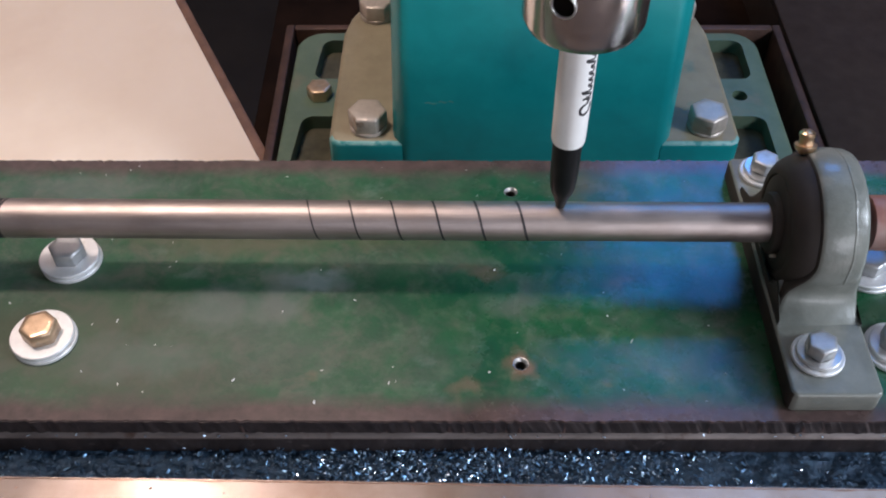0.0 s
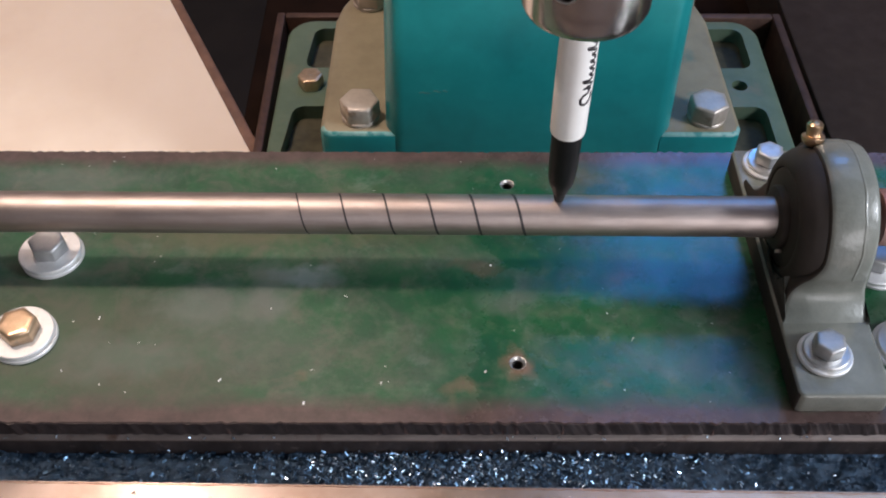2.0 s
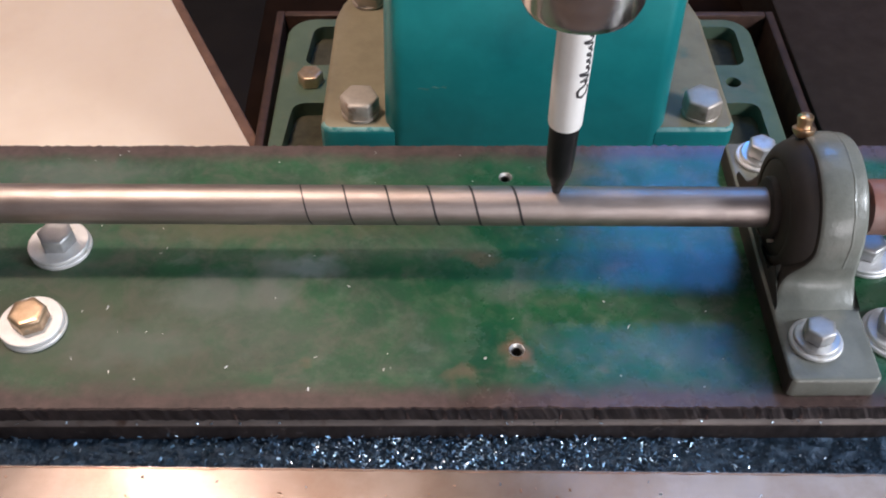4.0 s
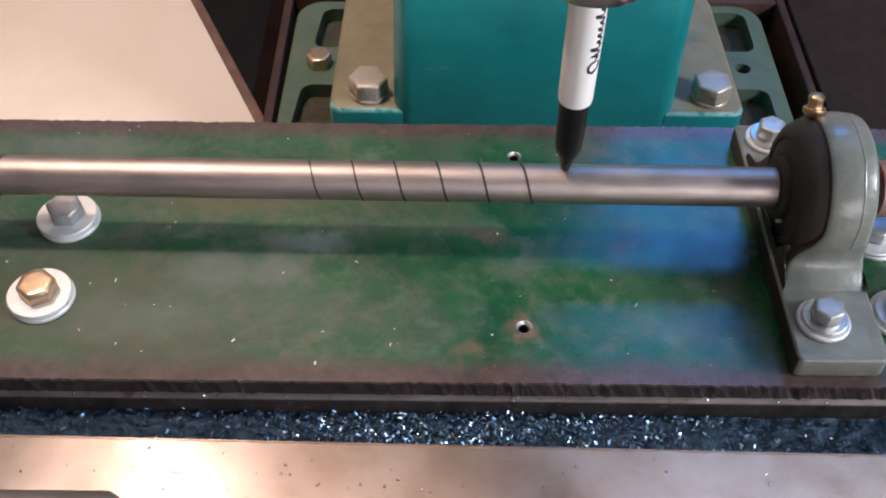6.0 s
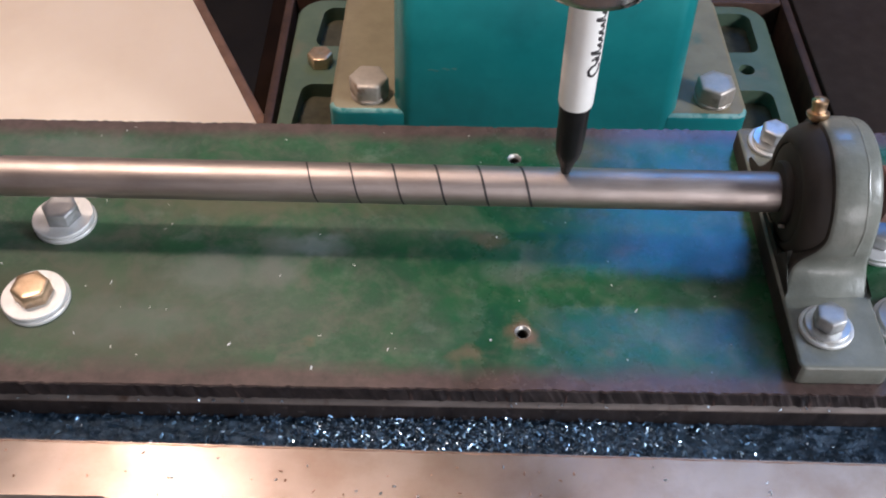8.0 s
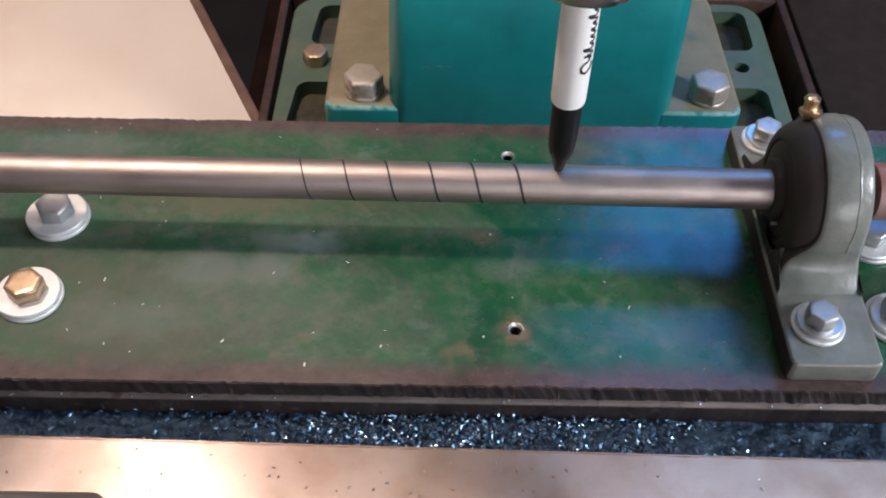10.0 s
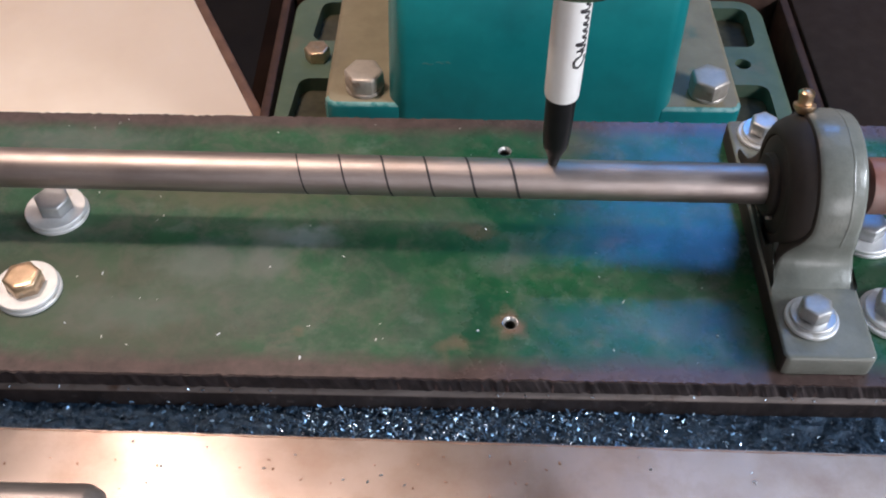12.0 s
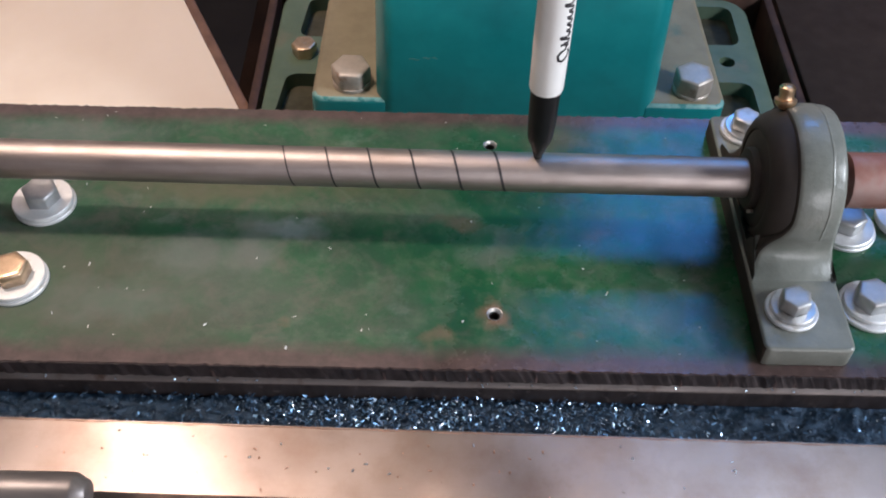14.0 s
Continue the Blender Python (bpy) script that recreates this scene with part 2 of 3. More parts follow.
DULLZINC = surface("dull_zinc_washer", (0.62, 0.63, 0.64), (0.76, 0.76, 0.76), 220, (0.4, 0.55), 0.5, 0.15, (0.45, 0.42, 0.36), 110, (0.62, 0.8))
GOLD = surface("yellow_zinc", (0.48, 0.34, 0.22), (0.68, 0.5, 0.34), 260, (0.3, 0.42), 0.85, 0.25, (0.5, 0.45, 0.38), 240, (0.6, 0.75))
BRASS = surface("brass", (0.6, 0.4, 0.24), (0.78, 0.55, 0.36), 240, (0.22, 0.35), 1.0, 0.1)
HEX = surface("grey_bolt_steel", (0.40, 0.345, 0.295), (0.55, 0.48, 0.42), 160, (0.35, 0.5), 0.35, 0.25, (0.2, 0.12, 0.07), 120, (0.62, 0.78))
BARSTEEL = surface("dull_grey_bar_steel", (0.15, 0.135, 0.13), (0.25, 0.225, 0.215), 180, (0.35, 0.5), 0.6, 0.2, stretch=(0.2, 1, 1))
WHITE = surface("white_plastic", (0.8, 0.78, 0.75), (0.86, 0.84, 0.81), 120, (0.3, 0.36), 0.0, 0.02)
BLACK = surface("black_plastic", (0.006, 0.006, 0.007), (0.011, 0.011, 0.012), 150, (0.4, 0.5), 0.0, 0.05, shine=0.22)
FELT = surface("felt_nib", (0.01, 0.01, 0.01), (0.02, 0.018, 0.018), 500, (0.7, 0.85), 0.0, 0.3)
CHUCK = surface("turned_chuck_steel", (0.56, 0.52, 0.50), (0.70, 0.66, 0.64), 200, (0.14, 0.22), 1.0, 0.1, stretch=(0.3, 0.3, 1.5))
BORE = surface("oily_bore", (0.012, 0.01, 0.01), (0.03, 0.025, 0.02), 100, (0.4, 0.6), 0.3, 0.1)
TEAL = surface("teal_machine_enamel", (0.006, 0.195, 0.205), (0.015, 0.26, 0.265), 30, (0.3, 0.4), 0.0, 0.12, (0.008, 0.15, 0.165), 14, (0.5, 0.75), coat=0.1)
PAD = surface("dusty_flange_enamel", (0.2, 0.165, 0.105), (0.29, 0.245, 0.16), 40, (0.45, 0.62), 0.0, 0.2, (0.03, 0.16, 0.14), 24, (0.6, 0.78))
CHIPPED = surface("chipped_teal_enamel", (0.05, 0.2, 0.19), (0.1, 0.27, 0.25), 120, (0.5, 0.6), 0.0, 0.1)
BLACKSTEEL = surface("dark_brown_stand_enamel", (0.008, 0.005, 0.004), (0.018, 0.010, 0.007), 30, (0.75, 0.9), 0.0, 0.1, shine=0.02)
BLACKBOX = surface("black_crinkle_enamel", (0.034, 0.022, 0.018), (0.050, 0.034, 0.027), 60, (0.7, 0.85), 0.0, 0.3, shine=0.1)
BASE = surface("dusty_green_casting", (0.075, 0.115, 0.075), (0.12, 0.165, 0.11), 40, (0.4, 0.55), 0.0, 0.3, (0.17, 0.15, 0.1), 32, (0.55, 0.75))
POCKET = surface("oily_pocket_dirt", (0.035, 0.033, 0.022), (0.1, 0.092, 0.06), 50, (0.5, 0.7), 0.0, 0.4, shine=0.12)
TRAY = surface("dark_brown_tray_steel", (0.010, 0.006, 0.005), (0.026, 0.015, 0.011), 50, (0.5, 0.7), 0.0, 0.2, (0.05, 0.027, 0.018), 60, (0.66, 0.8), shine=0.08)
RIM = surface("rusty_tray_rim", (0.035, 0.016, 0.011), (0.10, 0.05, 0.034), 80, (0.45, 0.6), 0.2, 0.3)
CREAM = surface("cream_board", (0.85, 0.69, 0.52), (0.89, 0.74, 0.58), 14, (0.4, 0.5), 0.0, 0.05, (0.75, 0.58, 0.43), 5, (0.5, 0.75))
CREAMEDGE = surface("brown_board_edge", (0.11, 0.055, 0.035), (0.22, 0.115, 0.072), 60, (0.5, 0.65), 0.0, 0.3)
RUST = surface("red_brown_coupling", (0.19, 0.075, 0.055), (0.27, 0.135, 0.11), 60, (0.4, 0.55), 0.2, 0.3, (0.27, 0.19, 0.17), 50, (0.5, 0.7))
RUSTLIP = surface("rusty_slot_edge", (0.10, 0.05, 0.035), (0.24, 0.13, 0.09), 160, (0.45, 0.65), 0.3, 0.4)
SWARF = surface("bright_swarf", (0.34, 0.47, 0.62), (0.6, 0.74, 0.88), 300, (0.2, 0.35), 1.0, 0.0)
GRIT = surface("pale_steel_grit", (0.55, 0.56, 0.55), (0.8, 0.8, 0.78), 300, (0.35, 0.5), 0.2, 0.0)
WORNEDGE = surface("rubbed_pale_teal_edge", (0.08, 0.27, 0.26), (0.28, 0.46, 0.44), 70, (0.45, 0.6), 0.0, 0.3, (0.02, 0.2, 0.2), 90, (0.52, 0.6))
BLUECHIP = surface("blued_swarf", (0.06, 0.14, 0.25), (0.2, 0.33, 0.5), 300, (0.25, 0.4), 0.9, 0.0)
GRIME = surface("blue_black_swarf_bed", (0.008, 0.018, 0.035), (0.03, 0.066, 0.115), 350, (0.3, 0.5), 0.5, 0.8, depth=0.001)
PLASTER = surface("workshop_wall", (0.4, 0.37, 0.34), (0.5, 0.47, 0.43), 6, (0.8, 0.9), 0.0, 0.1)
DARKFLOOR = surface("dark_floor", (0.011, 0.007, 0.006), (0.022, 0.015, 0.012), 8, (0.6, 0.8), 0.0, 0.1)


# ---------------------------------------------------------------- building helpers
def thing(name, place, label, category, group="", turn=0.0):
    ob = new(name)
    ob.empty_display_size = 0.01
    ob.matrix_basis = pose(*place, 0, 0, turn)
    return tagged(ob, label, category, group)


def finish(bm, smooth=40):
    bmesh.ops.recalc_face_normals(bm, faces=bm.faces)
    me = bpy.data.meshes.new("mesh")
    bm.to_mesh(me)
    bm.free()
    if smooth:
        me.shade_smooth()
        me.set_sharp_from_angle(angle=radians(smooth))
    return me


def part(name, bm, material, parent, label="", smooth=40):
    me = bm if isinstance(bm, bpy.types.Mesh) else finish(bm, smooth)
    me.materials.append(material)
    ob = new(name, me)
    ob.parent = parent
    return tagged(ob, label)


def box(x0, x1, y0, y1, z0, z1, bevel=0.0, segments=2):
    bm = bmesh.new()
    bmesh.ops.create_cube(bm, size=1, matrix=Matrix.LocRotScale(((x0 + x1) / 2, (y0 + y1) / 2, (z0 + z1) / 2), None, (x1 - x0, y1 - y0, z1 - z0)))
    if bevel:
        bmesh.ops.bevel(bm, geom=bm.edges[:], offset=bevel, segments=segments, profile=0.5, affect="EDGES")
    return bm


def lathe(profile, steps=48, axis="z"):
    """A solid turned from (radius, height) points; closed at both ends."""
    bm = bmesh.new()
    rings = []
    for r, h in profile:
        ring = []
        for k in range(steps):
            a = math.tau * k / steps
            c, s = r * math.cos(a), r * math.sin(a)
            ring.append(bm.verts.new((c, s, h) if axis == "z" else (h, c, s)))
        rings.append(ring)
    for a, b in zip(rings, rings[1:]):
        for k in range(steps):
            bm.faces.new((a[k], a[(k + 1) % steps], b[(k + 1) % steps], b[k]))
    bm.faces.new(rings[0][::-1])
    bm.faces.new(rings[-1])
    return bm


def ring_solid(r0, r1, z0, z1, steps=48, bevel=0.0004):
    """A flat ring such as a washer, with eased rims."""
    pts = [(r0, z0), (r1 - bevel, z0), (r1, z0 + bevel), (r1, z1 - bevel), (r1 - bevel, z1), (r0 + bevel, z1), (r0, z1 - bevel)]
    bm = bmesh.new()
    rings = [[bm.verts.new((r * math.cos(math.tau * k / steps), r * math.sin(math.tau * k / steps), z)) for k in range(steps)] for r, z in pts]
    for a, b in zip(rings, rings[1:] + rings[:1]):
        for k in range(steps):
            bm.faces.new((a[k], a[(k + 1) % steps], b[(k + 1) % steps], b[k]))
    return bm


def prism(outline, lo, hi, axis="x", bevel=0.0, segments=2):
    """An outline in the plane across the axis, drawn out from lo to hi."""
    bm = bmesh.new()
    at = {"x": lambda p, h: (h, p[0], p[1]), "z": lambda p, h: (p[0], p[1], h)}[axis]
    a = [bm.verts.new(at(p, lo)) for p in outline]
    b = [bm.verts.new(at(p, hi)) for p in outline]
    n = len(outline)
    caps = [bm.faces.new(a[::-1]), bm.faces.new(b)]
    for k in range(n):
        bm.faces.new((a[k], a[(k + 1) % n], b[(k + 1) % n], b[k]))
    bmesh.ops.recalc_face_normals(bm, faces=bm.faces)
    if bevel:
        rim = [e for c in caps for e in c.edges]
        bmesh.ops.bevel(bm, geom=rim, offset=bevel, segments=segments, profile=0.5, affect="EDGES")
    return bm


def cut(bm, cutters):
    """The solid bm with the solids of cutters taken out of it."""
    ob = new("blank", finish(bm, 0))
    tools = [new("tool", finish(c, 0)) for c in cutters]
    for t in tools:
        mod = ob.modifiers.new("cut", "BOOLEAN")
        mod.operation, mod.object, mod.solver = "DIFFERENCE", t, "EXACT"
    me = bpy.data.meshes.new_from_object(ob.evaluated_get(bpy.context.evaluated_depsgraph_get()))
    for o in (ob, *tools):
        bpy.data.objects.remove(o)
    me.shade_smooth()
    me.set_sharp_from_angle(angle=radians(35))
    return me


def moved(bm, m):
    bmesh.ops.transform(bm, matrix=m, verts=bm.verts)
    return bm


def cylinder(r, z0, z1, x=0, y=0, steps=40, bevel=0.0):
    b = bevel
    pts = [(r, z0), (r, z1)] if not b else [(r - b, z0), (r, z0 + b), (r, z1 - b), (r - b, z1)]
    return moved(lathe(pts, steps), Matrix.Translation((x, y, 0)))


def hex_head(across, z0, z1, turn=0.0):
    """A hexagon bolt head with its corners turned off on top."""
    r = across / 2 / math.cos(math.pi / 6)
    bm = bmesh.new()
    loops = []
    for rr, z in ((r, z0), (r, z1 - across * 0.05), (r * 0.9, z1), (r * 0.6, z1 + 0.0001)):
        loops.append([bm.verts.new((rr * math.cos(radians(60 * k + turn)), rr * math.sin(radians(60 * k + turn)), z)) for k in range(6)])
    for a, b in zip(loops, loops[1:]):
        for k in range(6):
            bm.faces.new((a[k], a[(k + 1) % 6], b[(k + 1) % 6], b[k]))
    bm.faces.new(loops[0][::-1])
    bm.faces.new(loops[-1])
    bmesh.ops.recalc_face_normals(bm, faces=bm.faces)
    bmesh.ops.bevel(bm, geom=[e for e in bm.edges], offset=0.0003, segments=1, affect="EDGES")
    return bm


def strip(points, width, normal_at):
    """A thin raised ribbon along points, for strokes and marks."""
    bm = bmesh.new()
    rows = []
    for k, p in enumerate(points):
        a, b = points[max(k - 1, 0)], points[min(k + 1, len(points) - 1)]
        n = normal_at(p)
        side = (b - a).cross(n).normalized() * width / 2
        rows.append([bm.verts.new(p + s * side + h * n) for s, h in ((-1, -0.0001), (-1, 0.00006), (1, 0.00006), (1, -0.0001))])
    for a, b in zip(rows, rows[1:]):
        for k in range(4):
            bm.faces.new((a[k], a[(k + 1) % 4], b[(k + 1) % 4], b[k]))
    bm.faces.new(rows[0][::-1])
    bm.faces.new(rows[-1])
    return bm


# ---------------------------------------------------------------- the room
def room():
    def wall(name, bm, material, label, category):
        ob = part(name, bm, material, None, label, 0)
        return tagged(ob, label, category, "", "structure")

    wall("floor", box(-2, 2.4, -1.8, 1.7, -0.95, -0.9), DARKFLOOR, "dark concrete workshop floor", "floor")
    wall("ceiling", box(-2, 2.4, -1.8, 1.7, 2.6, 2.65), PLASTER, "plain painted workshop ceiling", "ceiling")
    wall("wall_west", box(-2.1, -2, -1.8, 1.7, -0.95, 2.65), PLASTER, "plain painted workshop wall", "wall")
    wall("wall_east", box(2.4, 2.5, -1.8, 1.7, -0.95, 2.65), PLASTER, "plain painted workshop wall", "wall")
    wall("wall_south", box(-2, 2.4, -1.9, -1.8, -0.95, 2.65), PLASTER, "plain painted workshop wall", "wall")
    back = cut(box(-2, 2.4, 1.7, 1.8, -0.95, 2.65), [box(0.41, 0.99, 1.6, 1.9, 1.48, 2.06)])
    wall("wall_north", back, PLASTER, "plain painted workshop wall with a window opening", "wall")


# ---------------------------------------------------------------- machine table
TOP = -0.0145
# the plate lies slightly askew on the table
SKEW = Matrix.Translation((-0.2, -0.0887, 0)) @ Euler((0, 0, radians(-0.8))).to_matrix().to_4x4() @ Matrix.Translation((0.2, 0.0887, 0))


def milling_table():
    t = thing("milling_table", (0, 0, TOP), "ground steel milling table with slots full of swarf", "machine table")
    t.matrix_basis = SKEW @ t.matrix_basis
    # cross-section with tee slots, running the length of the table
    prof = [(-0.30, -0.045), (-0.30, 0.0)]
    for a, b in ((-0.207, -0.195), (-0.162, -0.150)):
        prof += [(a, 0), (a, -0.009), (a - 0.006, -0.009), (a - 0.006, -0.018), (b + 0.006, -0.018), (b + 0.006, -0.009), (b, -0.009), (b, 0)]
    for a, b in ((-0.1295, -0.1175), (-0.0887, -0.0700), (-0.03, -0.018)):
        prof += [(a, 0), (a, -0.009), (a - 0.006, -0.009), (a - 0.006, -0.018), (b + 0.006, -0.018), (b + 0.006, -0.009), (b, -0.009), (b, 0)]
    prof += [(0.066, 0.0), (0.066, -0.045)]
    part("table_top", prism(prof, -0.55, 0.55, "x"), TABLE, t, smooth=0)
    bm = bmesh.new()
    rows = []
    for k in range(801):
        x = -0.5 + k / 800
        w = 0.0011 + 0.0007 * noise.noise(Vector((x * 90, 3, 1))) + 0.0006 * noise.noise(Vector((x * 400, 1, 5)))
        rows.append([bm.verts.new((x, y, z)) for y, z in ((-0.0887 - w, -0.0002), (-0.0887 - w * 0.6, 0.00015), (-0.0885, -0.0004), (-0.0884, -0.0024))])
    for a, b in zip(rows, rows[1:]):
        for k in range(3):
            bm.faces.new((a[k], a[k + 1], b[k + 1], b[k]))
    part("slot_edge", bm, RUSTLIP, t, "chipped rusty brown slot edge", 60)
    part("saddle", box(-0.14, 0.18, -0.2, 0.05, -0.1205, -0.045, 0.004), TEAL, t, "teal painted saddle casting")


def swarf():
    """Bed of dark grime in the open slot, with bright curls and flakes over it."""
    rnd = random.Random(4)
    bm = bmesh.new()
    nx, ny = 520, 10
    grid = [[bm.verts.new((-0.5 + 1.0 * i / nx, -0.0886 + 0.0184 * j / ny, TOP - 0.0042 + 0.0022 * (noise.noise(Vector((i * 0.33, j * 0.6, 1.3))) + 0.6 * noise.noise(Vector((i * 0.8, j * 1.3, 7)))))) for j in range(ny + 1)] for i in range(nx + 1)]
    for i in range(nx):
        for j in range(ny):
            bm.faces.new((grid[i][j], grid[i + 1][j], grid[i + 1][j + 1], grid[i][j + 1]))
    bed = part("swarf_bed", bm, GRIME, None, smooth=60)
    bed.matrix_basis = SKEW
    tagged(bed, "oily dark swarf packed in the table slot", "swarf", "", "stuff")

    def flakes(name, count, pick, size, label, material=SWARF, skewed=True):
        verts, faces = [], []
        for _ in range(count):
            p, lift = pick()
            l, w = size * rnd.uniform(0.5, 1.5), size * rnd.uniform(0.3, 0.7)
            q = Euler((rnd.uniform(-0.7, 0.7), rnd.uniform(-0.7, 0.7), rnd.uniform(0, 6.3))).to_matrix()
            k = len(verts)
            for c in ((-l, -w, 0), (l, -w * 0.6, 0.25 * l), (l * 0.8, w, 0.3 * l), (-l * 0.7, w * 0.8, -0.1 * l)):
                for h in (0, -size * 0.25):
                    v = q @ Vector((c[0], c[1], c[2] + h))
                    verts.append((p[0] + v.x, p[1] + v.y, p[2] + lift + v.z))
            t = [k, k + 2, k + 4, k + 6]
            b = [k + 1, k + 3, k + 5, k + 7]
            faces += [t, b[::-1]] + [(t[n], b[n], b[(n + 1) % 4], t[(n + 1) % 4]) for n in range(4)]
        me = bpy.data.meshes.new("mesh")
        me.from_pydata(verts, [], faces)
        ob = part(name, me, material, None)
        if skewed:
            ob.matrix_basis = SKEW
        tagged(ob, label, "swarf", "", "stuff")

    def in_slot():
        x = rnd.gauss(-0.018, 0.045) if rnd.random() < 0.78 else rnd.uniform(-0.3, 0.3)
        return (x, rnd.uniform(-0.0872, -0.0725), TOP - 0.0032), rnd.uniform(0, 0.002)

    def dark_slot():
        return (rnd.uniform(-0.3, 0.3), rnd.uniform(-0.0874, -0.0722), TOP - 0.0036), rnd.uniform(0, 0.0018)

    flakes("swarf_flakes", 560, in_slot, 0.00054, "bright steel flakes lying in the slot")
    flakes("blue_swarf_flakes", 700, in_slot, 0.0008, "blued steel flakes lying in the slot", BLUECHIP)
    flakes("dark_swarf_flakes", 1500, dark_slot, 0.0009, "dark oily steel flakes lying in the slot", GRIME)
    flakes("plate_swarf", 40, lambda: ((rnd.uniform(-0.2, 0.1), rnd.uniform(-0.07, 0.066), 0.0), 0.0004), 0.0004, "fine bright swarf scattered on the green plate", GRIT, skewed=False)
    grains = iter([(-0.0668, -0.0157), (-0.1623, -0.0267), (0.079, -0.052), (0.0388, -0.0597), (0.0446, -0.0366), (-0.1721, 0.0644), (-0.0791, -0.0655), (-0.0512, -0.0567), (-0.0124, -0.0516), (-0.1112, -0.0555), (-0.0774, -0.0509), (-0.2085, -0.0176), (-0.0959, -0.0219)])
    flakes("plate_grains", 13, lambda: ((*next(grains), 0.0), 0.0004), 0.0007, "coarser bright swarf grains on the green plate", GRIT, skewed=False)
    flakes("table_swarf", 60, lambda: ((rnd.uniform(-0.2, 0.2), rnd.uniform(-0.16, -0.092), TOP), 0.0004), 0.0005, "fine bright swarf scattered on the steel table")
    flakes("table_crumbs", 46, lambda: ((rnd.uniform(-0.19, 0.02), rnd.uniform(-0.13, -0.092), TOP), 0.0002), 0.0006, "brown rusty crumbs on the steel table", CREAMEDGE)
    flakes("ledge_swarf", 26, lambda: ((rnd.uniform(-0.2, 0.15), rnd.uniform(-0.0753, -0.0742), -0.0086), 0.0004), 0.0005, "small swarf caught on the plate's lower lip", skewed=False)


def round_bar():
    t = thing("round_bar", (-0.1408, -0.1236, TOP + 0.0078), "short grey steel bar end lying over the table slot", "steel bar")
    part("bar", lathe([(0.0065, -0.12), (0.0077, -0.119), (0.0077, -0.0052), (0.0074, -0.0042), (0.0052, -0.0004), (0.0047, 0.0)], 48, "x"), BARSTEEL, t)


# ---------------------------------------------------------------- green plate
def mounting_plate():
    t = thing("mounting_plate", (0, 0, 0), "worn green painted steel plate with brown rubbed edges", "steel plate")
    xs = [-0.42 + 0.84 * k / 1200 for k in range(1201)]
    wob = lambda x, s: 0.0005 * noise.noise(Vector((x * 60, s, 0))) + 0.0008 * noise.noise(Vector((x * 420, s, 3)))  # noqa: E731
    outline = [(x, -0.0734 + wob(x, 1)) for x in xs] + [(x, 0.0685 + wob(x, 5)) for x in reversed(xs)]
    slab = prism(outline, -0.0095, 0.0, "z")
    holes = [cylinder(0.0029, -0.02, 0.01, 0.0, y) for y in (-0.0475, 0.0475)]
    part("plate", cut(slab, holes), PLATE, t)
    lip = [(-0.0725, -0.0076), (-0.0738, -0.0079), (-0.0748, -0.0086), (-0.0754, -0.0095), (-0.0756, -0.0108), (-0.0756, -0.0184), (-0.0712, -0.0184), (-0.0712, -0.0145), (0.0675, -0.0145), (0.0675, -0.0095), (-0.06, -0.0095)]
    low = part("lower_lip", prism(lip, -0.42, 0.42, "x"), EDGE, t, "bare steel lip under the plate's edge, paler on top")
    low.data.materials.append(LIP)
    # upward faces take the paler steel
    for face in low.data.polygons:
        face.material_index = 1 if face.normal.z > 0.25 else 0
    # sawn front face of the slab, with its slanting tool marks
    bm = bmesh.new()
    n = 700
    a = [bm.verts.new((-0.42 + 0.84 * k / n, -0.07355 + wob(-0.42 + 0.84 * k / n, 1) - 0.0002 - 0.0005 * max(0, noise.noise(Vector((k * 0.45, 0, 0)))), -0.0006)) for k in range(n + 1)]
    b = [bm.verts.new((-0.42 + 0.84 * k / n + 0.0012, -0.07375 - 0.0006 * noise.noise(Vector((k * 0.45, 0, 0))), -0.0079)) for k in range(n + 1)]
    c = [bm.verts.new((v.co.x, v.co.y + 0.003, v.co.z)) for v in a]
    d = [bm.verts.new((v.co.x, v.co.y + 0.003, v.co.z)) for v in b]
    for k in range(n):
        bm.faces.new((a[k], a[k + 1], b[k + 1], b[k]))
        bm.faces.new((c[k], c[k + 1], a[k + 1], a[k]))
        bm.faces.new((b[k], b[k + 1], d[k + 1], d[k]))
    part("sawn_edge", bm, SAWN, t, "dark brown sawn plate edge", 30)
    for y in (-0.0475, 0.0475):
        bm = bmesh.new()
        rings = [[bm.verts.new((r * math.cos(math.tau * k / 40), y + r * math.sin(math.tau * k / 40), z)) for k in range(40)] for r, z in ((0.0031, 0.00015), (0.0029, 0.0001), (0.0022, -0.0011), (0.0022, -0.0016), (0.0029, -0.0017))]
        for a, b in zip(rings, rings[1:]):
            for k in range(40):
                bm.faces.new((a[k], a[(k + 1) % 40], b[(k + 1) % 40], b[k]))
        part("tapped_hole", bm, ZINC, t, "bright countersunk bolt hole", 30)
        part("hole_bore", moved(ring_solid(0.0019, 0.00285, -0.0144, -0.0018, 32, 0.0001), Matrix.Translation((0, y, 0))), BORE, t, "dark oily bore")


def washer_bolt(place, label, head_mat, washers, across, head, group, turn=10.0):
    """A hexagon bolt through one or two stacked washers."""
    t = thing("bolt", place, label, "bolt", group)
    z = 0.0
    for r, h, off in washers:
        part("washer", moved(ring_solid(across * 0.3, r, z, z + h), Matrix.Translation((off, -off * 0.5, 0))), DULLZINC, t)
        z += h
    part("hex_head", hex_head(across, z, z + head, turn), head_mat, t)
    return t


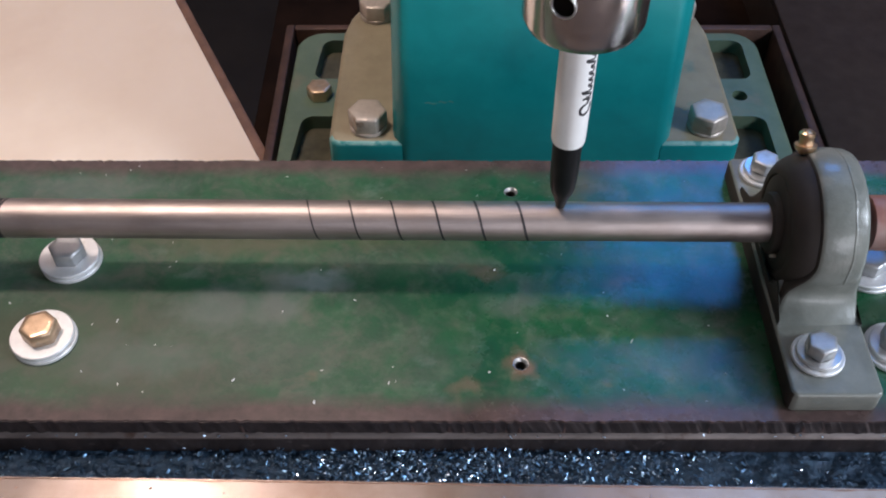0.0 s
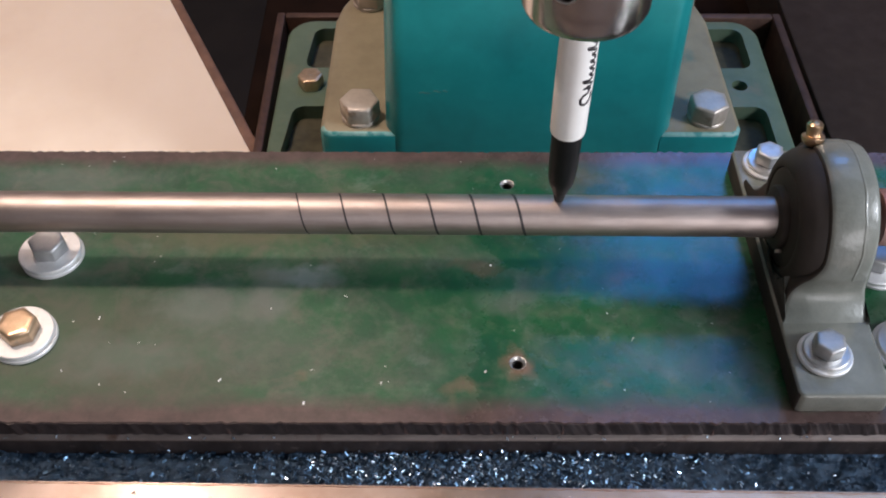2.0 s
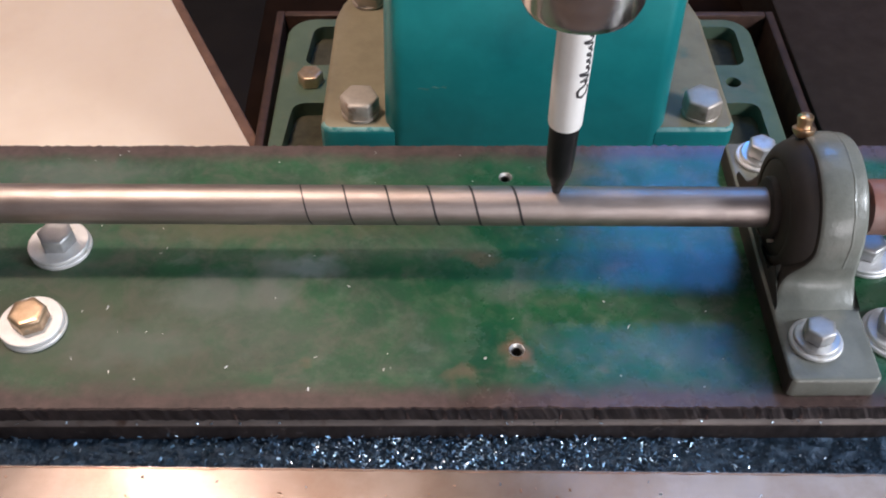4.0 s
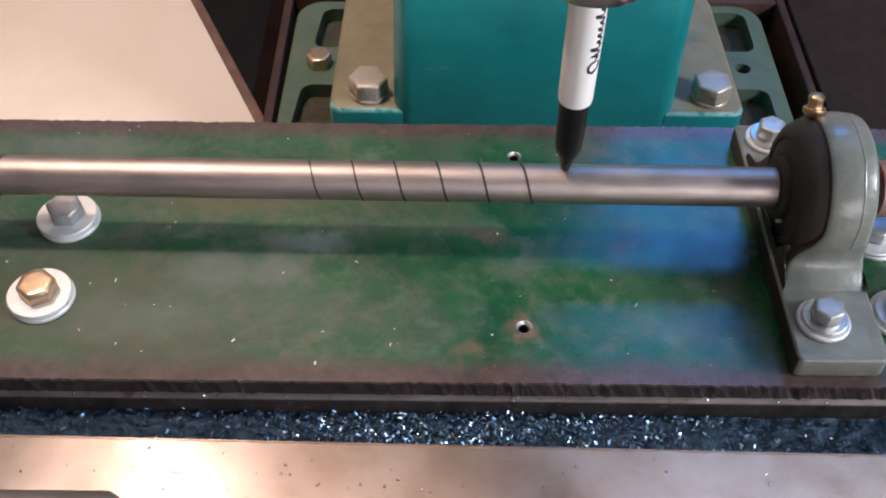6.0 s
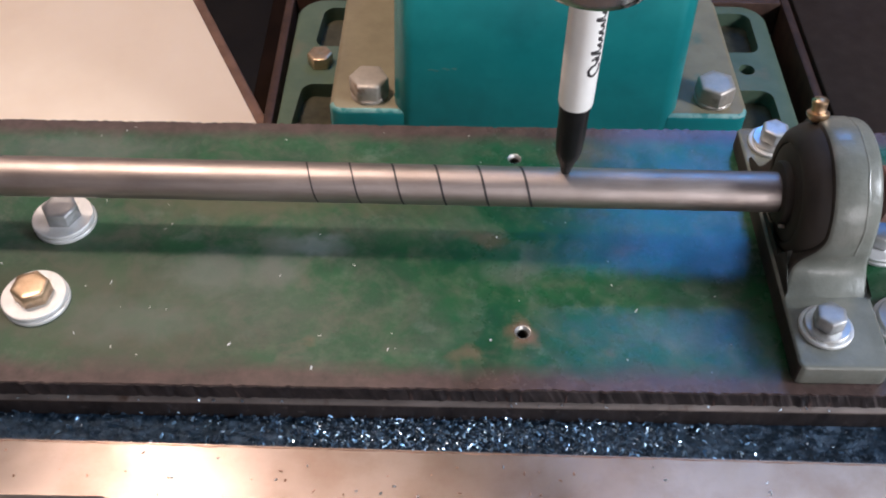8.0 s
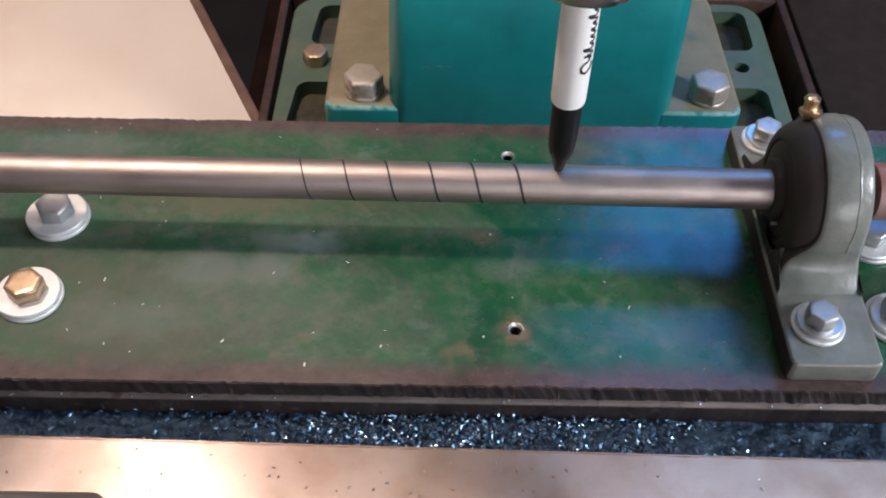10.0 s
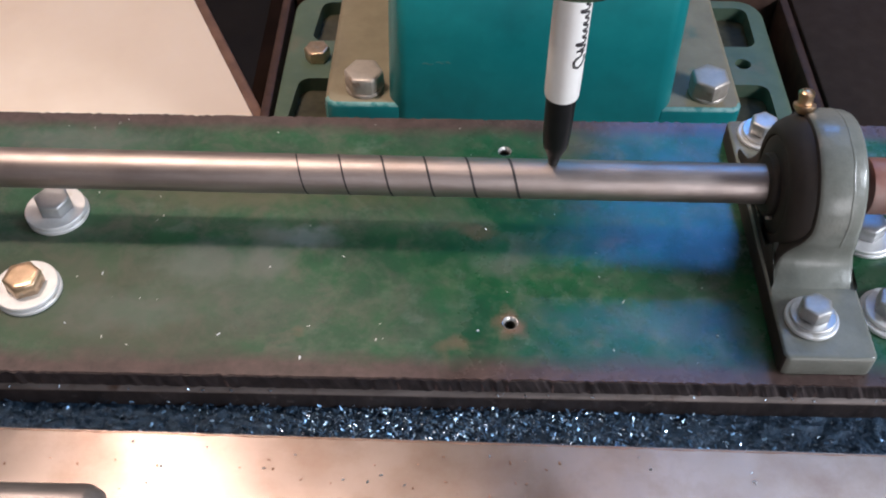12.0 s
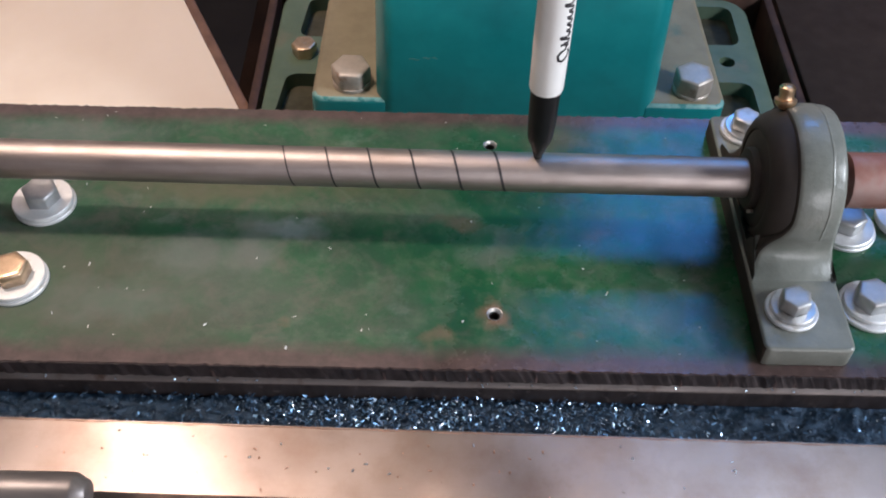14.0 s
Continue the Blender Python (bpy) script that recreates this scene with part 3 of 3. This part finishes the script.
def plate_bolts():
    big = [(0.0127, 0.0019, 0.0004), (0.0125, 0.0019, -0.0003)]
    g = "bolts that clamp the green plate"
    washer_bolt((-0.1892, -0.0360, 0), "yellow-topped hexagon bolt on two thick zinc washers", GOLD, big, 0.0130, 0.0065, g, 22)
    washer_bolt((-0.1888, 0.0055, 0), "grey hexagon bolt on two thick zinc washers", HEADS, big, 0.0130, 0.0065, g, 2)
    washer_bolt((0.1475, -0.0405, 0), "grey hexagon bolt on a wide zinc washer", HEADS, big[:1] + [(0.0105, 0.002, 0)], 0.0130, 0.0065, g, 12)
    washer_bolt((0.1475, 0.0005, 0), "grey hexagon bolt on a wide zinc washer", HEADS, big, 0.0130, 0.0065, g, 35)
    washer_bolt((0.1750, 0.0060, 0), "grey hexagon bolt on a wide zinc washer", HEADS, big, 0.0130, 0.0065, g, 25)


# ---------------------------------------------------------------- shaft and bearing
AXIS = 0.0302
R = 0.0079375


def shaft():
    t = thing("shaft", (0, 0, AXIS), "bright drawn steel shaft with slanting ink marks", "shaft")
    t.matrix_basis = Matrix.Translation((0.113, 0, AXIS)) @ Euler((0, 0, radians(-0.42))).to_matrix().to_4x4() @ Matrix.Translation((-0.113, 0, 0))
    part("rod", lathe([(R - 0.0005, -0.40), (R, -0.3995), (R, 0.135), (R - 0.0005, 0.1355)], 96, "x"), SHAFT, t)

    def mark(x0, slope, a0, a1, width):
        pts = []
        for k in range(41):
            a = radians(a0 + (a1 - a0) * k / 40)
            pts.append(Vector((x0 + slope * (a0 + (a1 - a0) * k / 40 - 48) / 180, R * math.cos(a), R * math.sin(a))))
        part("ink_mark", strip(pts, width, lambda p: Vector((0, p.y, p.z)).normalized()), INK, t)

    # angles run from the back over the top to the front
    for k, x in enumerate((-0.0852, -0.0685, -0.0519, -0.0352, -0.0186, -0.0019)):
        mark(x, 0.0060, 25, 245, 0.0006 + 0.00008 * k)
    mark(-0.2045, -0.005, 25, 230, 0.0011)
    mark(-0.2075, 0.0005, 25, 230, 0.0025)


def coupling():
    t = thing("coupling", (0.137, 0, AXIS), "red-brown steel coupling on the shaft's end", "coupling")
    part("sleeve", lathe([(0.009, 0.0), (0.0112, 0.0012), (0.0112, 0.06), (0.0105, 0.061)], 64, "x"), RUST, t)


def pillow_block():
    t = thing("pillow_block", (0.113, 0, 0), "grey-green cast pillow block bearing bolted to the plate", "bearing")
    # foot with rounded ends
    foot = []
    for x, y, a0 in ((0.0196, 0.0590, 0), (-0.0146, 0.0590, 90), (-0.0146, -0.0692, 180), (0.0196, -0.0692, 270)):
        sx, sy = (1 if x > 0 else -1), (1 if y > 0 else -1)
        for k in range(7):
            a = radians(a0 + 15 * k)
            foot.append((x - sx * 0.003 + 0.003 * math.cos(a), y - sy * 0.003 + 0.003 * math.sin(a)))
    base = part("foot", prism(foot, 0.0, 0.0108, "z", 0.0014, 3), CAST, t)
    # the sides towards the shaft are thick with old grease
    # shade on the foot's side towards the shaft, painted as dark brown
    base.data.materials.append(SEAL_SHADE)
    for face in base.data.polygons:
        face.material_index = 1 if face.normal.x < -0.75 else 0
    # arched housing: a barrel whose walls run down and flare on to the foot
    top, rb = 0.0295, 0.0235
    half = []
    for k in range(25):
        a = radians(90 - 4.0 * k)
        half.append((top * math.cos(a), AXIS + top * math.sin(a)))
    y0, z0 = half[-1]
    for k in range(1, 11):
        f = k / 10
        half.append((y0 - 0.0012 * math.sin(math.pi * min(f * 1.3, 1)) + 0.0085 * max(0, f - 0.45) ** 2 / 0.3025, z0 + (0.0100 - z0) * f))
    loop = half + [(half[-1][0] * c, 0.0100) for c in (0.75, 0.5, 0.25, 0, -0.25, -0.5, -0.75)] + [(-y, z) for y, z in reversed(half[1:])]
    bm = bmesh.new()
    rows = []
    n = len(loop)
    for k, (y, z) in enumerate(loop):
        (ya, za), (yb, zb) = loop[k - 1], loop[(k + 1) % n]
        d = math.hypot(yb - ya, zb - za)
        ny, nz = -(zb - za) / d, (yb - ya) / d
        f = min(max((0.036 - z) / 0.026, 0), 1)
        g = f * f * (3 - 2 * f)
        x0, x1, r = -0.0028 - 0.0108 * g, 0.0158 + 0.0034 * g, 0.0022
        a = math.atan2(z - AXIS, y)
        by, bz = rb * math.cos(a), AXIS + rb * math.sin(a)
        if z < 0.0101:
            bz = max(bz, 0.0100)
        ring = [(x0 + 0.0022, by, bz), (x0 + 0.0004, y - 0.0045 * ny, z - 0.0045 * nz), (x0, y - r * ny, z - r * nz), (x0 + 0.08 * r, y - 0.6 * r * ny, z - 0.6 * r * nz), (x0 + 0.32 * r, y - 0.25 * r * ny, z - 0.25 * r * nz), (x0 + r, y, z)]
        ring += [(0.6 * x0 + 0.4 * x1, y + 0.0005 * ny, z + 0.0005 * nz), (0.4 * x0 + 0.6 * x1, y + 0.0005 * ny, z + 0.0005 * nz)]
        ring += [(x1 - r, y, z), (x1 - 0.3 * r, y - 0.3 * r * ny, z - 0.3 * r * nz), (x1, y - r * ny, z - r * nz), (x1 - 0.002, by, bz)]
        rows.append([bm.verts.new(p) for p in ring])
    for k in range(n):
        a, b = rows[k], rows[(k + 1) % n]
        for m in range(len(a)):
            m2 = (m + 1) % len(a)
            bm.faces.new((a[m], a[m2], b[m2], b[m]))
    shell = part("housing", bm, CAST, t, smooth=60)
    # the housing's shaded face towards the shaft is darkened by colour
    shell.data.materials.append(SEAL_SHADE)
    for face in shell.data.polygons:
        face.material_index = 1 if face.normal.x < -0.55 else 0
    # casting seam along the crown
    bm = bmesh.new()
    rows = []
    for k in range(-24, 25):
        a = radians(90 + 4.0 * k)
        w = 0.0006 * noise.noise(Vector((k * 0.25, 2, 0)))
        rows.append([bm.verts.new((x + w, r * math.cos(a), AXIS + r * math.sin(a))) for x, r in ((0.0090, 0.0296), (0.0095, 0.03005), (0.0099, 0.03005), (0.0108, 0.0296))])
    for a, b in zip(rows, rows[1:]):
        for k in range(3):
            bm.faces.new((a[k], a[k + 1], b[k + 1], b[k]))
    part("casting_seam", bm, CAST, t, smooth=80)
    # boss coloured dark to hold the shade of the bearing's face
    cone = lathe([(0.0278, 0.001), (0.0278, -0.0024), (0.0268, -0.0058), (0.0250, -0.0088), (0.0226, -0.0106), (0.0206, -0.0112), (0.0196, -0.0108), (0.0196, -0.002)], 96, "x")
    part("side_boss", moved(cone, Matrix.Translation((0, 0, AXIS))), SEAL_SHADE, t, "bearing race with its shade painted dark")
    bear = part("bearing_insert", moved(lathe([(0.0130, -0.0112), (0.0175, -0.0110), (0.0192, -0.0104), (0.0194, -0.0100), (0.0194, 0.014)], 96, "x"), Matrix.Translation((0, 0, AXIS))), SEAL_SHADE, t, "dark bearing seal")
    inner = moved(lathe([(0.0095, -0.0142), (0.0118, -0.0138), (0.0124, -0.0130), (0.0126, -0.0090), (0.0126, 0.016)], 64, "x"), Matrix.Translation((0, 0, AXIS)))
    part("inner_ring", inner, SEAL_SHADE, bear)
    part("set_screw", moved(cylinder(0.0016, 0, 0.0014, bevel=0.0003), pose(-0.0118, -0.0098, AXIS - 0.0078, 130, 0, 0)), HEX, bear)
    for y in (-0.0515, 0.0485):
        at = Matrix.Translation((-0.0015, y, -0.0037))
        b = part("bolt", moved(hex_head(0.0104, 0.0182, 0.0242, 20), at), HEADS, t, "zinc hexagon bolt with washers")
        part("washer", moved(ring_solid(0.005, 0.0100, 0.0145, 0.0164), at), DULLZINC, b)
        part("spring_washer", moved(ring_solid(0.005, 0.0085, 0.0164, 0.0182), at), ZINC, b)
    profile = [(0.0024, -0.002), (0.0043, 0.0004), (0.0043, 0.0017), (0.0029, 0.0020), (0.0028, 0.0046), (0.0031, 0.0050), (0.0031, 0.0064), (0.0023, 0.0073), (0.0012, 0.0076)]
    part("grease_nipple", moved(lathe(profile, 24), pose(-0.0022, 0.0150, 0.0565, -22, 0, 0)), BRASS, t, "small brass grease nipple")


# ---------------------------------------------------------------- pen and chuck
PENX = 0.0157


def marker_pen():
    t = thing("marker_pen", (PENX, 0.001, 0.0381), "white felt marker pen with black tip section", "marker pen")
    part("nib", lathe([(0.0009, 0.0), (0.0017, 0.0006), (0.0024, 0.0036), (0.0024, 0.0085)], 32), FELT, t)
    part("tip_section", lathe([(0.0026, 0.0046), (0.0032, 0.0064), (0.0034, 0.0074), (0.0044, 0.0095), (0.0050, 0.0130), (0.0053, 0.019), (0.0056, 0.037)], 48), BLACK, t, "black ribbed tip section")
    barrel = part("barrel", lathe([(0.0056, 0.0352), (0.0061, 0.0356), (0.0063, 0.0366), (0.0065, 0.06), (0.0066, 0.11)], 64), WHITE, t, "white plastic barrel")

    def stroke(pts, width=0.0009):
        pts = [(a, h + 0.0018) for a, h in pts]
        # across: degrees round the barrel from the front; up: height
        flat = []
        for (a0, h0), (a1, h1) in zip(pts, pts[1:]):
            for k in range(6):
                flat.append((a0 + (a1 - a0) * k / 6, h0 + (h1 - h0) * k / 6))
        flat.append(pts[-1])
        r = 0.00652
        path = [Vector((r * math.sin(radians(a)), -r * math.cos(radians(a)), h)) for a, h in flat]
        part("script_stroke", strip(path, width, lambda p: Vector((p.x, p.y, 0)).normalized()), INK, barrel)

    # a looping stroke and a running row of loops stand in for the print
    stroke([(56, 0.0545), (60, 0.0530), (52, 0.0512), (34, 0.0500), (20, 0.0508), (17, 0.0528), (26, 0.0543), (40, 0.0548), (46, 0.0560), (36, 0.0574), (22, 0.0572)])
    tall = (1.0, 1.9, 0.8, 0.9, 1.0, 0.8, 1.8, 0.9, 0.8, 1.0)
    wave = []
    for k, h in enumerate(tall):
        u = 0.0562 + 0.0027 * k
        wave += [(54, u), (54 - 17 * h, u + 0.0010), (52 - 18 * h, u + 0.0017), (54 - 6 * h, u + 0.0014), (55, u + 0.0022)]
    stroke(wave)


def drill_chuck():
    t = thing("drill_chuck", (PENX, 0.0, 0.1260), "bright turned steel drill chuck gripping the pen", "drill chuck")
    body = lathe([(0.0075, 0.0), (0.0165, 0.0), (0.0192, 0.0012), (0.0204, 0.0042), (0.0204, 0.05), (0.0195, 0.052), (0.017, 0.0525), (0.017, 0.058)], 96)
    a = radians(-27)
    key = moved(lathe([(0.0036, 0.008), (0.0036, 0.03)], 32, "x"), pose(0, 0, 0.0185, 0, 0, -90 - 27))
    part("sleeve", cut(body, [key]), CHUCK, t)
    rim = moved(ring_solid(0.0036, 0.0043, 0.0, 0.0009, 32, 0.0002), Matrix.Translation((0.0203 * math.sin(a), -0.0203 * math.cos(a), 0.0185)) @ Euler((radians(90), 0, a)).to_matrix().to_4x4())
    part("key_hole_rim", rim, ZINC, t)
    part("key_hole_floor", moved(lathe([(0.0035, 0.0085), (0.0035, 0.010)], 32, "x"), pose(0, 0, 0.0185, 0, 0, -90 - 27)), BORE, t)
    # out of view; made this thick to widen the shadow towards the bearing
    part("quill", lathe([(0.0205, 0.056), (0.034, 0.058), (0.036, 0.060), (0.036, 0.312)], 64), CHUCK, t)


# ---------------------------------------------------------------- column and base behind
def column():
    t = thing("machine_column", (0.0222, 0.0, -0.135), "teal enamelled machine column with bolted side flanges", "machine column")
    # body with rounded corners; its unseen top is narrowed to let window light past
    bm = bmesh.new()
    loops = []
    for z, half, y0, y1 in ((0.0, 0.0838, 0.172, 0.36), (0.05, 0.0838, 0.172, 0.36), (0.16, 0.0812, 0.172, 0.36), (0.18, 0.060, 0.185, 0.35), (0.75, 0.056, 0.19, 0.34)):
        loop = []
        r = 0.011
        for cx, cy, a0 in ((half - r, y1 - r, 0), (-half + r, y1 - r, 90), (-half + r, y0 + r, 180), (half - r, y0 + r, 270)):
            for k in range(6):
                a = radians(a0 + 18 * k)
                loop.append(bm.verts.new((cx + r * math.cos(a), cy + r * math.sin(a), z)))
        loops.append(loop)
    n = len(loops[0])
    for a, b in zip(loops, loops[1:]):
        for k in range(n):
            bm.faces.new((a[k], a[(k + 1) % n], b[(k + 1) % n], b[k]))
    bm.faces.new(loops[0][::-1])
    bm.faces.new(loops[-1])
    post = part("post", bm, TEAL, t)
    part("head", box(-0.06, 0.06, -0.07, 0.36, 0.57, 0.80, 0.012, 3), TEAL, t, "teal machine head that holds the spindle")
    for x, z, l in ((-0.0635, 0.0835, 0.006), (-0.0555, 0.0845, 0.004), (-0.050, 0.0847, 0.0025)):
        a = [Vector((x + l * k / 6, 0.1719, z + 0.0005 * math.sin(k))) for k in range(7)]
        part("paint_scuff", strip(a, 0.0008, lambda p: Vector((0, -1, 0))), CHIPPED, post)
    for s in (-1, 1):
        inner, outer = s * 0.078, (-0.1225 if s < 0 else 0.1262)
        out = [(inner, 0.173), (outer - s * 0.006, 0.173), (outer - s * 0.002, 0.175), (outer, 0.18), (outer - s * 0.002, 0.285), (outer - s * 0.006, 0.302), (outer - s * 0.014, 0.318), (outer - s * 0.024, 0.328), (inner, 0.332)]
        f = part("side_flange", prism(out if s < 0 else out[::-1], 0.0, 0.052, "z", 0.0036, 4), TEAL, t, "teal flange with a dusty top, bolted to the base")
        f.data.materials.append(PAD)
        f.data.materials.append(WORNEDGE)
        for face in f.data.polygons:
            face.material_index = 1 if face.normal.z > 0.85 else 2 if face.normal.z > 0.2 and face.normal.y < -0.15 else 1 if face.normal.z > 0.5 else 0
        for y in (0.188, 0.303):
            b = part("bolt", moved(hex_head(0.0205, 0.0545, 0.0655, -2 if s < 0 else 33), Matrix.Translation((-0.099 if s < 0 else 0.1065, y, 0))), HEX, f, "grey hexagon bolt")
            part("washer", moved(ring_solid(0.008, 0.0112, 0.052, 0.0545), Matrix.Translation((-0.099 if s < 0 else 0.1065, y, 0))), HEX, b)


def base_casting():
    t = thing("cast_base", (0.03, 0.0, -0.19), "dusty green cast machine base with recessed pockets", "machine base")

    def rounded(x0, x1, y0, y1, r, lean=0.09):
        out = []
        for cx, cy, a0 in ((x1 - r, y1 - r, 0), (x0 + r, y1 - r, 90), (x0 + r, y0 + r, 180), (x1 - r, y0 + r, 270)):
            out += [(cx + r * math.cos(radians(a0 + 15 * k)), cy + r * math.sin(radians(a0 + 15 * k))) for k in range(7)]
        # the pockets lean in a little towards the back on one side
        return [(x + (lean * (y - 0.216) if x < 0 else 0), y) for x, y in out]

    wells = []
    for s in (-1, 1):
        for y0, y1 in ((0.1, 0.2585), (0.300, 0.346)):
            wells.append((*((-0.163, -0.082) if s < 0 else (0.082, 0.162)), y0, y1))
    slab = prism(rounded(-0.173, 0.174, -0.15, 0.357, 0.02, 0.015), 0.0, 0.055, "z", 0.003, 3)
    cuts = [prism(rounded(*w, 0.008), 0.043, 0.08, "z") for w in wells] + [cylinder(0.0055, 0.02, 0.08, 0.149, 0.281)]
    part("casting", cut(slab, cuts), BASE, t)
    for x0, x1, y0, y1 in wells:
        part("pocket_floor", prism(rounded(x0 + 0.0003, x1 - 0.0003, y0 + 0.0003, y1 - 0.0003, 0.0078), 0.0425, 0.0440, "z"), POCKET, t, "oily dirt in a casting pocket")
    part("anchor_bolt", moved(hex_head(0.0155, 0.055, 0.064, 5), Matrix.Translation((-0.149, 0.281, 0))), GOLD, t, "rusty yellow hexagon anchor bolt")


def drip_tray():
    t = thing("drip_tray", (0.035, 0.1, -0.195), "dark brown steel drip tray under the machine", "drip tray")
    part("tray_floor", box(-0.19, 0.195, -0.4, 0.272, 0.0, 0.004), TRAY, t)
    for x0, x1, y0, y1 in ((-0.188, -0.1815, -0.4, 0.272), (0.187, 0.1935, -0.4, 0.272), (-0.1815, 0.187, 0.2655, 0.272)):
        part("rim", box(x0, x1, y0, y1, 0.004, 0.056, 0.0015), RIM, t, "rusty brown tray rim")


def stand():
    t = thing("machine_stand", (0.035, 0.0, -0.9), "dark brown steel machine stand", "machine stand")
    part("cabinet", box(-0.21, 0.6, -0.3, 0.6, 0.0, 0.690, 0.004), BLACKSTEEL, t)
    part("top_sheet", box(-0.215, 0.605, -0.305, 0.605, 0.690, 0.705, 0.003), BLACKSTEEL, t)


def tool_box():
    t = thing("tool_box", (0.42, 0.42, -0.19), "black enamelled steel box beside the tray", "box")
    part("body", box(-0.189, 0.1, -0.4, 0.17, 0.0, 0.046, 0.003), BLACKBOX, t)
    part("lid", box(-0.1895, 0.1, -0.4005, 0.1705, 0.0465, 0.052, 0.002), BLACKBOX, t)


def side_board():
    t = thing("bench_top", (-0.157, 0.229, -0.164), "cream laminated bench top with a brown edge", "bench", turn=26.0)
    part("top", box(-1.0, 0.0, -0.6, 0.9, 0.0, 0.014, 0.001), CREAM, t)
    part("edging", box(0.0, 0.008, -0.6, 0.9, -0.016, 0.0122, 0.002), CREAMEDGE, t, "brown worn edge strip")
    part("apron", box(-0.98, -0.02, -0.58, 0.88, -0.736, 0.0), TRAY, t)


room()
milling_table()
base_casting()
drip_tray()
stand()
tool_box()
side_board()
column()
mounting_plate()
plate_bolts()
shaft()
coupling()
pillow_block()
marker_pen()
drill_chuck()
round_bar()
swarf()
